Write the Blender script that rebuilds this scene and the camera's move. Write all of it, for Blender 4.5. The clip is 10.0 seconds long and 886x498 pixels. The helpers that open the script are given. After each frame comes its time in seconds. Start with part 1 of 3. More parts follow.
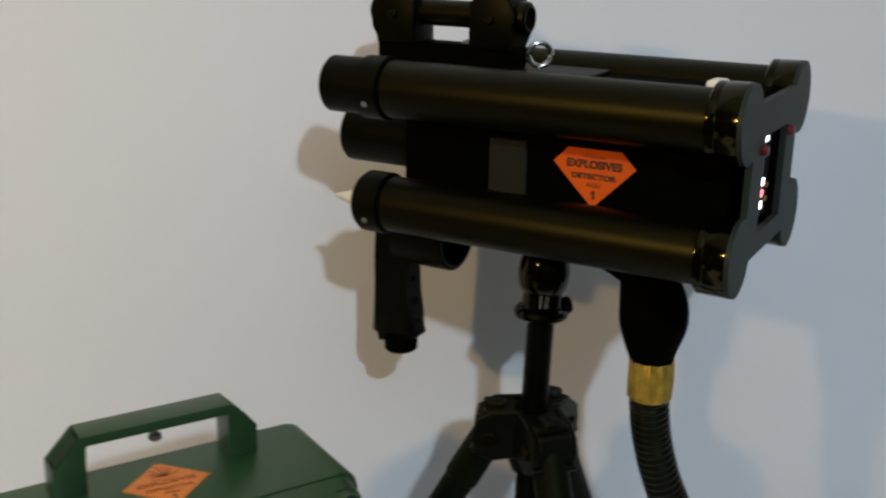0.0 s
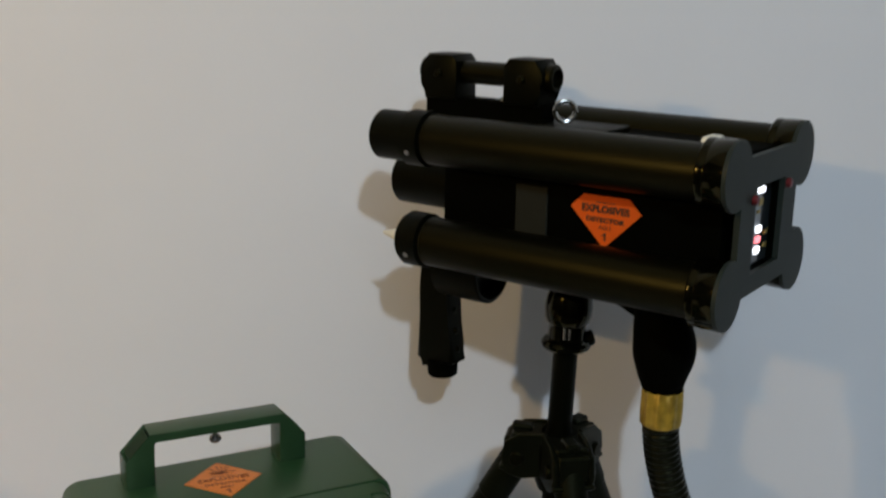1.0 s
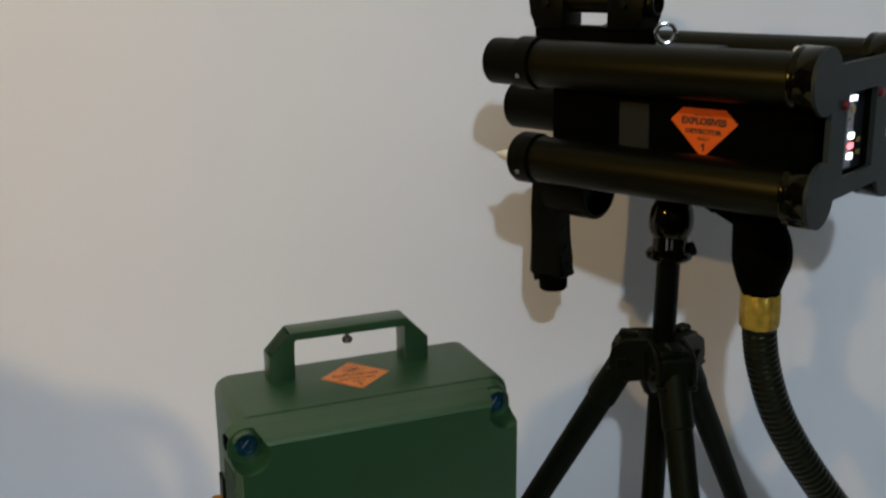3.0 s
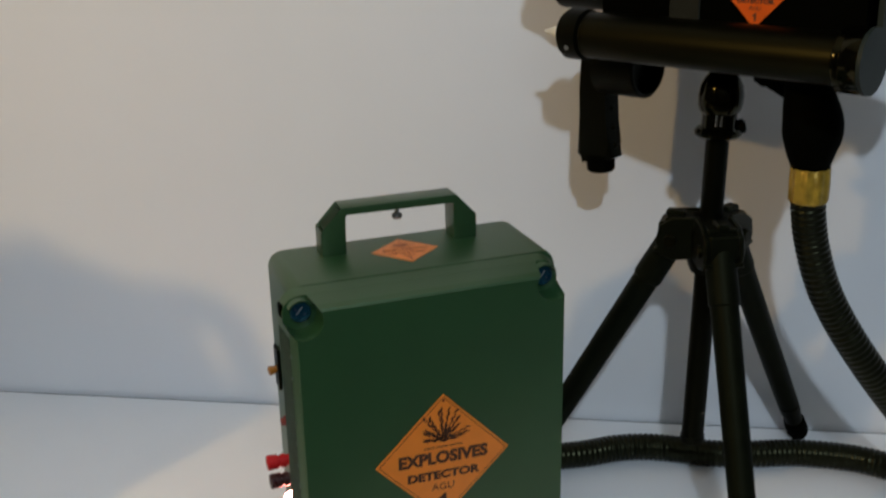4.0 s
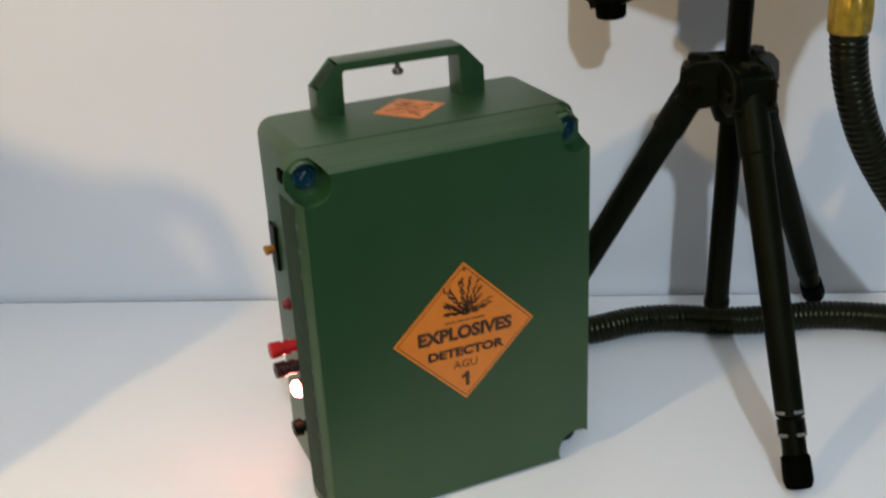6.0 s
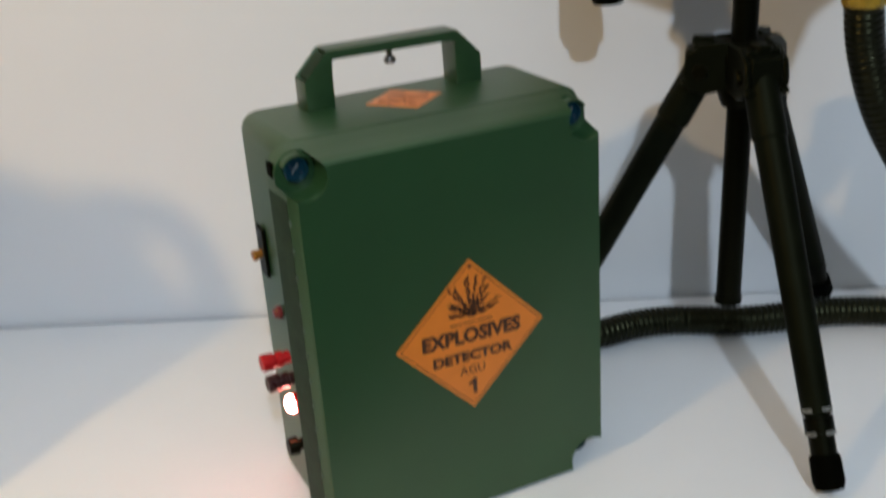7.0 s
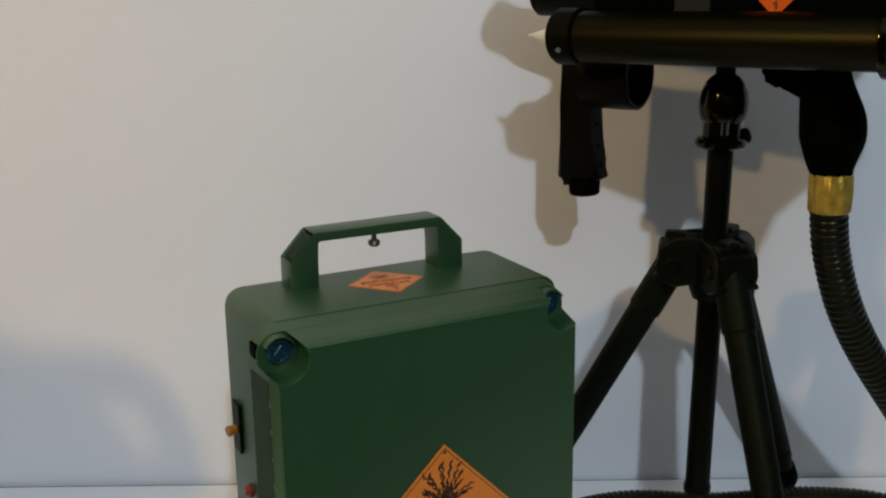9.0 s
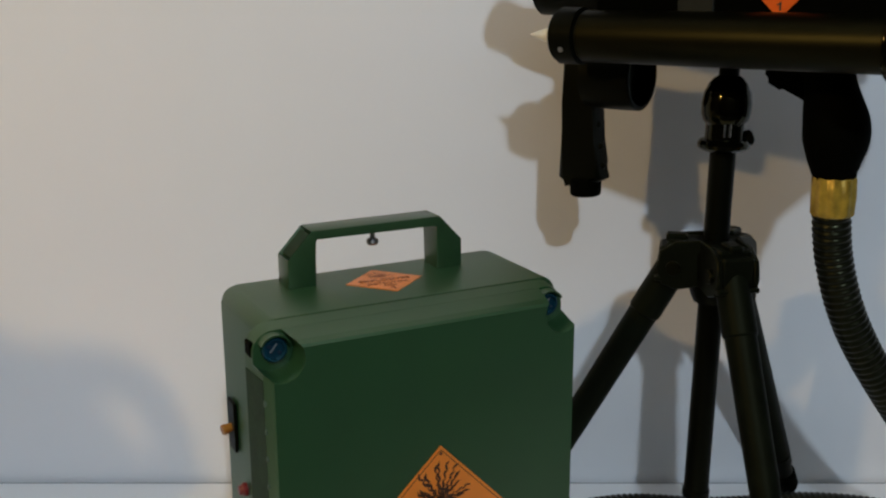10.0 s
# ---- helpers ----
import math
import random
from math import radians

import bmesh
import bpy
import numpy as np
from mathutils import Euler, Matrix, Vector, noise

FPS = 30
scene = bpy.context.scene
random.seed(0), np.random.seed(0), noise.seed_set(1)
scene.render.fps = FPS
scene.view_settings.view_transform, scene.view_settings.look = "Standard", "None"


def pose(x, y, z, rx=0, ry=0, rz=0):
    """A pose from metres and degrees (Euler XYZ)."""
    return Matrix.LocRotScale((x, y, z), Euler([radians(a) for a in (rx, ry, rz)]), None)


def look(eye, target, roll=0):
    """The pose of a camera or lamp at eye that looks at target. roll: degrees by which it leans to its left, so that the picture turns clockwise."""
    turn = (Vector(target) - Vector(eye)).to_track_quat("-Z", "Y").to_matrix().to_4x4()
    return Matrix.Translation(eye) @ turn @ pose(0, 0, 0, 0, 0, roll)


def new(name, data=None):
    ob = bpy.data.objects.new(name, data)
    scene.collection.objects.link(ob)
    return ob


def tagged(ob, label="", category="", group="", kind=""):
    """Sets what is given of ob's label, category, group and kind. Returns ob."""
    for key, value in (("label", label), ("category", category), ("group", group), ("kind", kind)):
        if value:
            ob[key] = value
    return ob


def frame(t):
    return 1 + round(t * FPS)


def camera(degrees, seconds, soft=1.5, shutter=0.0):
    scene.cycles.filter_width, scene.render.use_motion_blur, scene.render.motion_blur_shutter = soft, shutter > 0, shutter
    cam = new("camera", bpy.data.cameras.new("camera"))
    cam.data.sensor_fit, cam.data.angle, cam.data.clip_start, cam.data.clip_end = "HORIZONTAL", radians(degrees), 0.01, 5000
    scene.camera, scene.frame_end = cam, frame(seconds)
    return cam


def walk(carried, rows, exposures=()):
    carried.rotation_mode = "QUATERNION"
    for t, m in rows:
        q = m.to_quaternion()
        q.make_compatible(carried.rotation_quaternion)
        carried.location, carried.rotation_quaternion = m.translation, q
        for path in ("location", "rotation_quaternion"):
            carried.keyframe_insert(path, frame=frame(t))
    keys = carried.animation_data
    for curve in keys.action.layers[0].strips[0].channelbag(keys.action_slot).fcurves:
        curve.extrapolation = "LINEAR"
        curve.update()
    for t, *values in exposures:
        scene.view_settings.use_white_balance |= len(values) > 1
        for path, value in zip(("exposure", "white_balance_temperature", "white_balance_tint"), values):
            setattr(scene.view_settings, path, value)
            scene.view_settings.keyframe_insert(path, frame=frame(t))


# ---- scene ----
cam = camera(45.0, 10.0, soft=2.2, shutter=0.8)
PATH = [
    (0, (-0.078, -0.466, 0.571), (0.989, 1.125, -0.005), 1.7),
    (0.5, (-0.076, -0.505, 0.582), (0.874, 1.165, 0.025), 0.0),
    (0.8, (-0.077, -0.536, 0.583), (0.787, 1.066, 0.112), 1.7),
    (1, (-0.079, -0.556, 0.584), (0.831, 1.156, 0.092), 1.8),
    (1.3, (-0.083, -0.580, 0.590), (0.724, 1.080, 0.233), 2.1),
    (1.5, (-0.086, -0.592, 0.592), (0.733, 1.186, 0.18), 1.8),
    (1.8, (-0.091, -0.603, 0.582), (0.646, 1.070, 0.143), 1.2),
    (2, (-0.094, -0.606, 0.577), (0.694, 1.165, 0.084), 0.8),
    (2.2, (-0.096, -0.608, 0.579), (0.664, 1.168, 0.06), 0.4),
    (3.3, (-0.112, -0.626, 0.552), (0.583, 1.166, 0.0), -0.5),
    (3.5, (-0.113, -0.629, 0.547), (0.556, 1.167, -0.025), -0.5),
    (3.8, (-0.117, -0.636, 0.536), (0.475, 1.038, -0.082), -1.1),
    (4, (-0.12, -0.638, 0.529), (0.5, 1.139, -0.147), -1.2),
    (4.3, (-0.123, -0.632, 0.524), (0.468, 1.025, -0.137), -0.8),
    (4.5, (-0.127, -0.623, 0.523), (0.546, 1.113, -0.206), -0.8),
    (4.8, (-0.137, -0.603, 0.520), (0.538, 1.000, -0.194), -1.5),
    (5, (-0.145, -0.592, 0.514), (0.605, 1.104, -0.235), -1.9),
    (5.3, (-0.158, -0.584, 0.497), (0.546, 0.987, -0.260), -2.2),
    (5.5, (-0.161, -0.58, 0.485), (0.558, 1.107, -0.313), -2.7),
    (5.7, (-0.157, -0.574, 0.477), (0.54, 1.119, -0.327), -3.1),
    (6.8, (-0.133, -0.544, 0.444), (0.572, 1.098, -0.453), -3.2),
    (7, (-0.156, -0.527, 0.434), (0.608, 1.149, -0.346), -4.0),
    (7.3, (-0.158, -0.533, 0.451), (0.524, 1.073, -0.244), -1.6),
    (7.5, (-0.159, -0.537, 0.46), (0.621, 1.178, -0.211), -0.1),
    (8, (-0.175, -0.533, 0.457), (0.695, 1.18, -0.1), -0.6),
    (8.3, (-0.174, -0.530, 0.456), (0.641, 1.083, -0.061), -0.8),
    (8.5, (-0.173, -0.529, 0.456), (0.696, 1.192, -0.077), -0.9),
    (8.8, (-0.17, -0.526, 0.457), (0.66, 1.085, -0.041), -0.8),
    (9, (-0.168, -0.525, 0.457), (0.714, 1.194, -0.059), -0.8),
    (9.5, (-0.164, -0.523, 0.453), (0.713, 1.2, -0.06), -0.7),
    (10, (-0.163, -0.522, 0.455), (0.713, 1.2, -0.06), -0.2),
]
EXPOSURES = [(0.0, 0.13), (0.5, 0.07), (1.0, -0.07), (2.0, -0.10), (3.5, -0.07), (4.0, -0.12), (4.5, -0.03), (5.0, 0.14), (5.5, 0.36), (6.8, 0.28), (7.1, 0.29), (7.3, 0.38), (7.5, 0.37), (8.0, 0.12), (8.5, 0.03), (9.0, 0.01), (10.0, -0.03)]
walk(cam, [(t, look(eye, target, roll)) for t, eye, target, roll in PATH], EXPOSURES)

# ---- light: a warm desk lamp to one side, a cool lamp behind the camera, the white room's bounce ----
world = bpy.data.worlds.new("world")
scene.world = world
world.use_nodes = True
world.node_tree.nodes["Background"].inputs[0].default_value = (0.75, 0.80, 0.90, 1)
world.node_tree.nodes["Background"].inputs[1].default_value = 0.05


def bulb(name, eye, watts, colour, size):
    data = bpy.data.lights.new(name, "POINT")
    data.energy, data.color, data.shadow_soft_size = watts, colour, size
    ob = new(name, data)
    ob.location = eye
    return ob


bulb("warm_lamp", (-0.806, -0.285, 0.812), 15.6, (1.0, 0.675, 0.290), 0.019)
bulb("cool_lamp", (-0.412, -1.541, 1.364), 60.0, (0.675, 0.825, 0.98), 0.030)


# ---- materials ----
def material(name, colour, rough, metal=0.0, vary=0.12, scale=40.0, fine=400.0, bump=0.05, depth=0.0005,
             emit=None, strength=0.0, coat=0.0, rough_vary=0.08, spec=0.5, tint=(1.0, 1.0, 1.0)):
    m = bpy.data.materials.new(name)
    m.use_nodes = True
    nt = m.node_tree
    n, l = nt.nodes, nt.links
    b = n["Principled BSDF"]
    b.inputs["Metallic"].default_value = metal
    b.inputs["Coat Weight"].default_value = coat
    b.inputs["Specular IOR Level"].default_value = spec
    b.inputs["Specular Tint"].default_value = (*tint, 1)
    tc = n.new("ShaderNodeTexCoord")
    big, small = n.new("ShaderNodeTexNoise"), n.new("ShaderNodeTexNoise")
    big.inputs["Scale"].default_value, small.inputs["Scale"].default_value = scale, fine
    big.inputs["Detail"].default_value, small.inputs["Detail"].default_value = 5, 3
    for x in (big, small):
        l.new(tc.outputs["Object"], x.inputs["Vector"])
    ramp = n.new("ShaderNodeMapRange")
    ramp.inputs["From Min"].default_value, ramp.inputs["From Max"].default_value = 0.3, 0.7
    ramp.inputs["To Min"].default_value, ramp.inputs["To Max"].default_value = 1 - vary, 1 + vary
    l.new(big.outputs["Fac"], ramp.inputs["Value"])
    mul = n.new("ShaderNodeVectorMath")
    mul.operation = "SCALE"
    mul.inputs[0].default_value = colour
    l.new(ramp.outputs["Result"], mul.inputs["Scale"])
    l.new(mul.outputs["Vector"], b.inputs["Base Color"])
    rr = n.new("ShaderNodeMapRange")
    rr.inputs["To Min"].default_value, rr.inputs["To Max"].default_value = max(0.02, rough - rough_vary), min(1, rough + rough_vary)
    l.new(small.outputs["Fac"], rr.inputs["Value"])
    l.new(rr.outputs["Result"], b.inputs["Roughness"])
    bp = n.new("ShaderNodeBump")
    bp.inputs["Strength"].default_value, bp.inputs["Distance"].default_value = bump, depth
    l.new(small.outputs["Fac"], bp.inputs["Height"])
    l.new(bp.outputs["Normal"], b.inputs["Normal"])
    if emit:
        b.inputs["Emission Color"].default_value = (*emit, 1)
        b.inputs["Emission Strength"].default_value = strength
    return m


WALL = material("white_wall_paint", (0.74, 0.74, 0.75), 0.75, vary=0.015, scale=6, fine=250, bump=0.10)
TABLE = material("white_table_laminate", (0.87, 0.87, 0.88), 0.42, vary=0.015, scale=9, fine=300, bump=0.04)
ROOM = material("room_paint", (0.045, 0.043, 0.040), 0.85, vary=0.05, scale=1.5)
CEILING = material("white_ceiling_paint", (0.70, 0.69, 0.66), 0.85, vary=0.03, scale=1.5)
GREEN = material("green_enclosure_plastic", (0.0110, 0.0475, 0.0150), 0.42, spec=0.85, tint=(0.90, 1.0, 0.76), vary=0.08, scale=22, fine=120, bump=0.0, rough_vary=0.008)
GREEN_PAINT = material("green_sprayed_paint", (0.0185, 0.0490, 0.0195), 0.33, spec=0.60, tint=(0.90, 1.0, 0.75), vary=0.10, scale=60, fine=400, bump=0.02, depth=0.0003, rough_vary=0.03)
DARK_GREEN = material("dark_green_matt", (0.0150, 0.0340, 0.0160), 0.6, vary=0.25, scale=90, spec=0.12)
SCUFF = material("chipped_plastic_edge", (0.060, 0.090, 0.062), 0.5, vary=0.3, scale=300)
SEAM = material("dark_seam", (0.008, 0.012, 0.009), 0.7)
ORANGE = material("orange_label_vinyl", (0.72, 0.205, 0.022), 0.36, vary=0.05, scale=70, bump=0.02)
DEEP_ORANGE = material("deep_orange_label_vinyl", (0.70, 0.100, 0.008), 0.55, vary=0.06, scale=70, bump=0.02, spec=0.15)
INK = material("black_print", (0.060, 0.020, 0.008), 0.45)
# the top label's print, paled in colour for the sheen lying over it
SHEEN_INK = material("sheen_paled_print", (0.21, 0.045, 0.013), 0.45)
BLACK = material("black_gloss_paint", (0.0007, 0.0007, 0.0003), 0.40, spec=0.18, vary=0.2, scale=50, fine=90, bump=0.0, rough_vary=0.025, tint=(0.95, 0.86, 0.34))
CAP_BLACK = material("black_cap_lacquer", (0.0010, 0.0010, 0.0005), 0.10, vary=0.2, scale=50, fine=80, bump=0.0, rough_vary=0.02, spec=0.24, tint=(0.95, 0.86, 0.40))
LEG_BLACK = material("black_leg_enamel", (0.0034, 0.0042, 0.0022), 0.50, vary=0.25, scale=60, fine=120, bump=0.0, rough_vary=0.03, spec=0.06, tint=(0.92, 0.93, 0.52))
BLACK_SATIN = material("black_satin_plastic", (0.0010, 0.0011, 0.0006), 0.42, spec=0.09, vary=0.2, scale=70, fine=200, bump=0.0, rough_vary=0.03, tint=(0.92, 0.93, 0.52))
HUB_BLACK = material("black_hub_plastic", (0.0020, 0.0026, 0.0014), 0.36, spec=0.20, vary=0.2, scale=60, fine=200, bump=0.0, rough_vary=0.04, tint=(0.95, 0.92, 0.45))
BLACK_MATT = material("black_matt_paint", (0.0005, 0.0005, 0.0003), 0.75, vary=0.2, scale=60, bump=0.10, spec=0.03, tint=(0.92, 0.93, 0.52))
GREY_BLACK = material("charcoal_end_plate", (0.0150, 0.0200, 0.0150), 0.50, spec=0.2, vary=0.10, scale=60, fine=900, bump=0.10)
HOSE = material("black_ribbed_hose_plastic", (0.0030, 0.0034, 0.0018), 0.30, spec=0.22, rough_vary=0.03, vary=0.2, scale=90, bump=0.05, tint=(0.92, 0.93, 0.52))
GOLD = material("gold_foil_tape", (0.40, 0.25, 0.028), 0.36, metal=0.35, vary=0.30, scale=160, fine=500, bump=0.3, depth=0.001)
CHROME = material("chrome_steel", (0.78, 0.77, 0.74), 0.14, metal=1.0, vary=0.05)
STEEL = material("dull_screw_steel", (0.30, 0.29, 0.27), 0.35, metal=1.0)
BLUE = material("blue_screw_plastic", (0.004, 0.030, 0.048), 0.22, vary=0.15, scale=120)
DARK_BLUE = material("dark_screw_slot", (0.004, 0.012, 0.03), 0.5)
RED = material("red_binding_post_plastic", (0.42, 0.012, 0.014), 0.25, vary=0.12, scale=120)
RED_DARK = material("dark_red_button_plastic", (0.13, 0.010, 0.010), 0.35)
MAROON = material("black_binding_post_plastic", (0.030, 0.008, 0.009), 0.28)
AMBER = material("amber_lever_plastic", (0.24, 0.095, 0.010), 0.35)
OLIVE = material("olive_grey_plate", (0.0105, 0.0110, 0.0070), 0.60, vary=0.15, scale=80, spec=0.2)
CONE = material("cream_nozzle_plastic", (0.72, 0.68, 0.55), 0.5)
PCB = material("circuit_board", (0.010, 0.014, 0.016), 0.4, vary=0.4, scale=400)
SILVER = material("brushed_meter_face", (0.30, 0.31, 0.32), 0.35, metal=0.6)
# bare-metal scuffs on a leg, and the glint painted on the lid screws
SCUFF_AND_GLINT = material("worn_scuff_and_glint", (0.16, 0.16, 0.15), 0.5, vary=0.4, scale=400)
LED_WHITE = material("lit_led_white", (0.8, 0.8, 0.8), 0.3, emit=(0.90, 0.93, 1.0), strength=2.6)
LED_RED = material("lit_led_red", (0.8, 0.1, 0.1), 0.3, emit=(1.0, 0.22, 0.25), strength=2.2)
LED_GLOW = material("lit_indicator", (0.8, 0.2, 0.2), 0.3, emit=(1.0, 0.24, 0.20), strength=80.0)
LED_GOLD = material("brass_contacts", (0.50, 0.36, 0.10), 0.35, metal=0.8)


# ---- mesh helpers ----
def part(name, bm, mat, parent, label="", smooth=0.6, kind=""):
    me = bpy.data.meshes.new(name)
    bmesh.ops.recalc_face_normals(bm, faces=bm.faces)
    for f in bm.faces:
        f.smooth = smooth > 0
    if smooth > 0:
        for e in bm.edges:
            if len(e.link_faces) == 2 and e.calc_face_angle(0) > smooth:
                e.smooth = False
    bm.to_mesh(me)
    bm.free()
    me.materials.append(mat)
    ob = new(name, me)
    ob.parent = parent
    return tagged(ob, label=label, kind=kind)


def thing(name, m, label, category, group=""):
    ob = new(name)
    ob.empty_display_size = 0.02
    ob.matrix_world = m
    return tagged(ob, label=label, category=category, group=group)


def box(bm, a, b, bevel=0.0, seg=2):
    v = [bm.verts.new((x, y, z)) for x in (a[0], b[0]) for y in (a[1], b[1]) for z in (a[2], b[2])]
    fs = [bm.faces.new([v[i] for i in q]) for q in ((0, 1, 3, 2), (4, 6, 7, 5), (0, 4, 5, 1), (2, 3, 7, 6), (0, 2, 6, 4), (1, 5, 7, 3))]
    if bevel:
        es = list({e for f in fs for e in f.edges})
        bmesh.ops.bevel(bm, geom=es, offset=bevel, segments=seg, profile=0.5, affect="EDGES")
    return bm


def lathe(bm, a, axis, rows, n=40, closed=True):
    """A turned shape: rows of (distance along the axis, radius) from point a."""
    a, ax = Vector(a), Vector(axis).normalized()
    e = ax.orthogonal().normalized()
    f = ax.cross(e)
    rings = []
    for h, r in rows:
        rings.append([bm.verts.new(a + ax * h + (e * math.cos(k) + f * math.sin(k)) * max(r, 1e-5)) for k in (2 * math.pi * i / n for i in range(n))])
    for p, q in zip(rings, rings[1:]):
        for i in range(n):
            bm.faces.new((p[i], p[(i + 1) % n], q[(i + 1) % n], q[i]))
    if closed:
        bm.faces.new(rings[0][::-1])
        bm.faces.new(rings[-1])
    return bm


def rod(bm, a, b, r, edge=0.0006, n=28):
    d = (Vector(b) - Vector(a)).length
    return lathe(bm, a, Vector(b) - Vector(a), [(0, r - edge), (edge, r), (d - edge, r), (d, r - edge)], n)


def prism(bm, outline, plane, lo, hi, bevel=0.0, seg=2):
    """A flat outline (two coordinates) in a plane 'xz', 'yz' or 'xy', given thickness from lo to hi."""
    def at(p, h):
        return {"xz": (p[0], h, p[1]), "yz": (h, p[0], p[1]), "xy": (p[0], p[1], h)}[plane]
    lower, upper = [bm.verts.new(at(p, lo)) for p in outline], [bm.verts.new(at(p, hi)) for p in outline]
    n = len(outline)
    fs = [bm.faces.new(lower), bm.faces.new(upper[::-1])]
    fs += [bm.faces.new((lower[i], upper[i], upper[(i + 1) % n], lower[(i + 1) % n])) for i in range(n)]
    if bevel:
        es = [e for f in fs[:2] for e in f.edges]
        bmesh.ops.bevel(bm, geom=es, offset=bevel, segments=seg, profile=0.5, affect="EDGES")
    return bm


def rounded(x0, z0, x1, z1, r, n=6):
    pts = []
    for cx, cz, a in ((x1 - r, z1 - r, 0), (x0 + r, z1 - r, 90), (x0 + r, z0 + r, 180), (x1 - r, z0 + r, 270)):
        pts += [(cx + r * math.cos(radians(a + 90 * k / n)), cz + r * math.sin(radians(a + 90 * k / n))) for k in range(n + 1)]
    return pts


def spline(points, n):
    """A smooth line through the points, as n + 1 places."""
    p = [Vector(q) for q in points]
    p = [2 * p[0] - p[1]] + p + [2 * p[-1] - p[-2]]
    out, spans = [], len(p) - 3
    for i in range(n + 1):
        u = min(i / n * spans, spans - 1e-6)
        k, t = int(u), u - int(u)
        a, b, c, d = p[k:k + 4]
        out.append(0.5 * (2 * b + (c - a) * t + (2 * a - 5 * b + 4 * c - d) * t * t + (3 * b - 3 * c + d - a) * t ** 3))
    return out


def sweep(bm, path, radii, n=24, flat=1.0):
    """A tube along a path with a radius at each place."""
    rings, up = [], Vector((0.13, 0.99, 0.05)).normalized()
    for i, q in enumerate(path):
        t = (path[min(i + 1, len(path) - 1)] - path[max(i - 1, 0)]).normalized()
        e = up - t * up.dot(t)
        e.normalize()
        up = e
        f = t.cross(e)
        rings.append([bm.verts.new(q + (e * math.cos(k) * flat + f * math.sin(k)) * radii[i]) for k in (2 * math.pi * j / n for j in range(n))])
    for p, q in zip(rings, rings[1:]):
        for i in range(n):
            bm.faces.new((p[i], p[(i + 1) % n], q[(i + 1) % n], q[i]))
    bm.faces.new(rings[0][::-1])
    bm.faces.new(rings[-1])
    return bm


def lettering(name, text, size, m, mat, parent, heavy=0.0, wide=1.0):
    """Printed words as a thin mesh; m places the text's own plane."""
    cu = bpy.data.curves.new(name, "FONT")
    cu.body, cu.size, cu.align_x, cu.align_y, cu.extrude, cu.offset = text, size, "CENTER", "CENTER", 0.00008, heavy
    cu.resolution_u = 3
    tmp = new("tmp_text", cu)
    bpy.context.view_layer.update()
    me = bpy.data.meshes.new_from_object(tmp.evaluated_get(bpy.context.evaluated_depsgraph_get()))
    bpy.data.objects.remove(tmp)
    me.transform(m @ Matrix.Diagonal((wide, 1, 1, 1)))
    me.materials.clear()
    me.materials.append(mat)
    ob = new(name, me)
    ob.parent = parent
    return ob


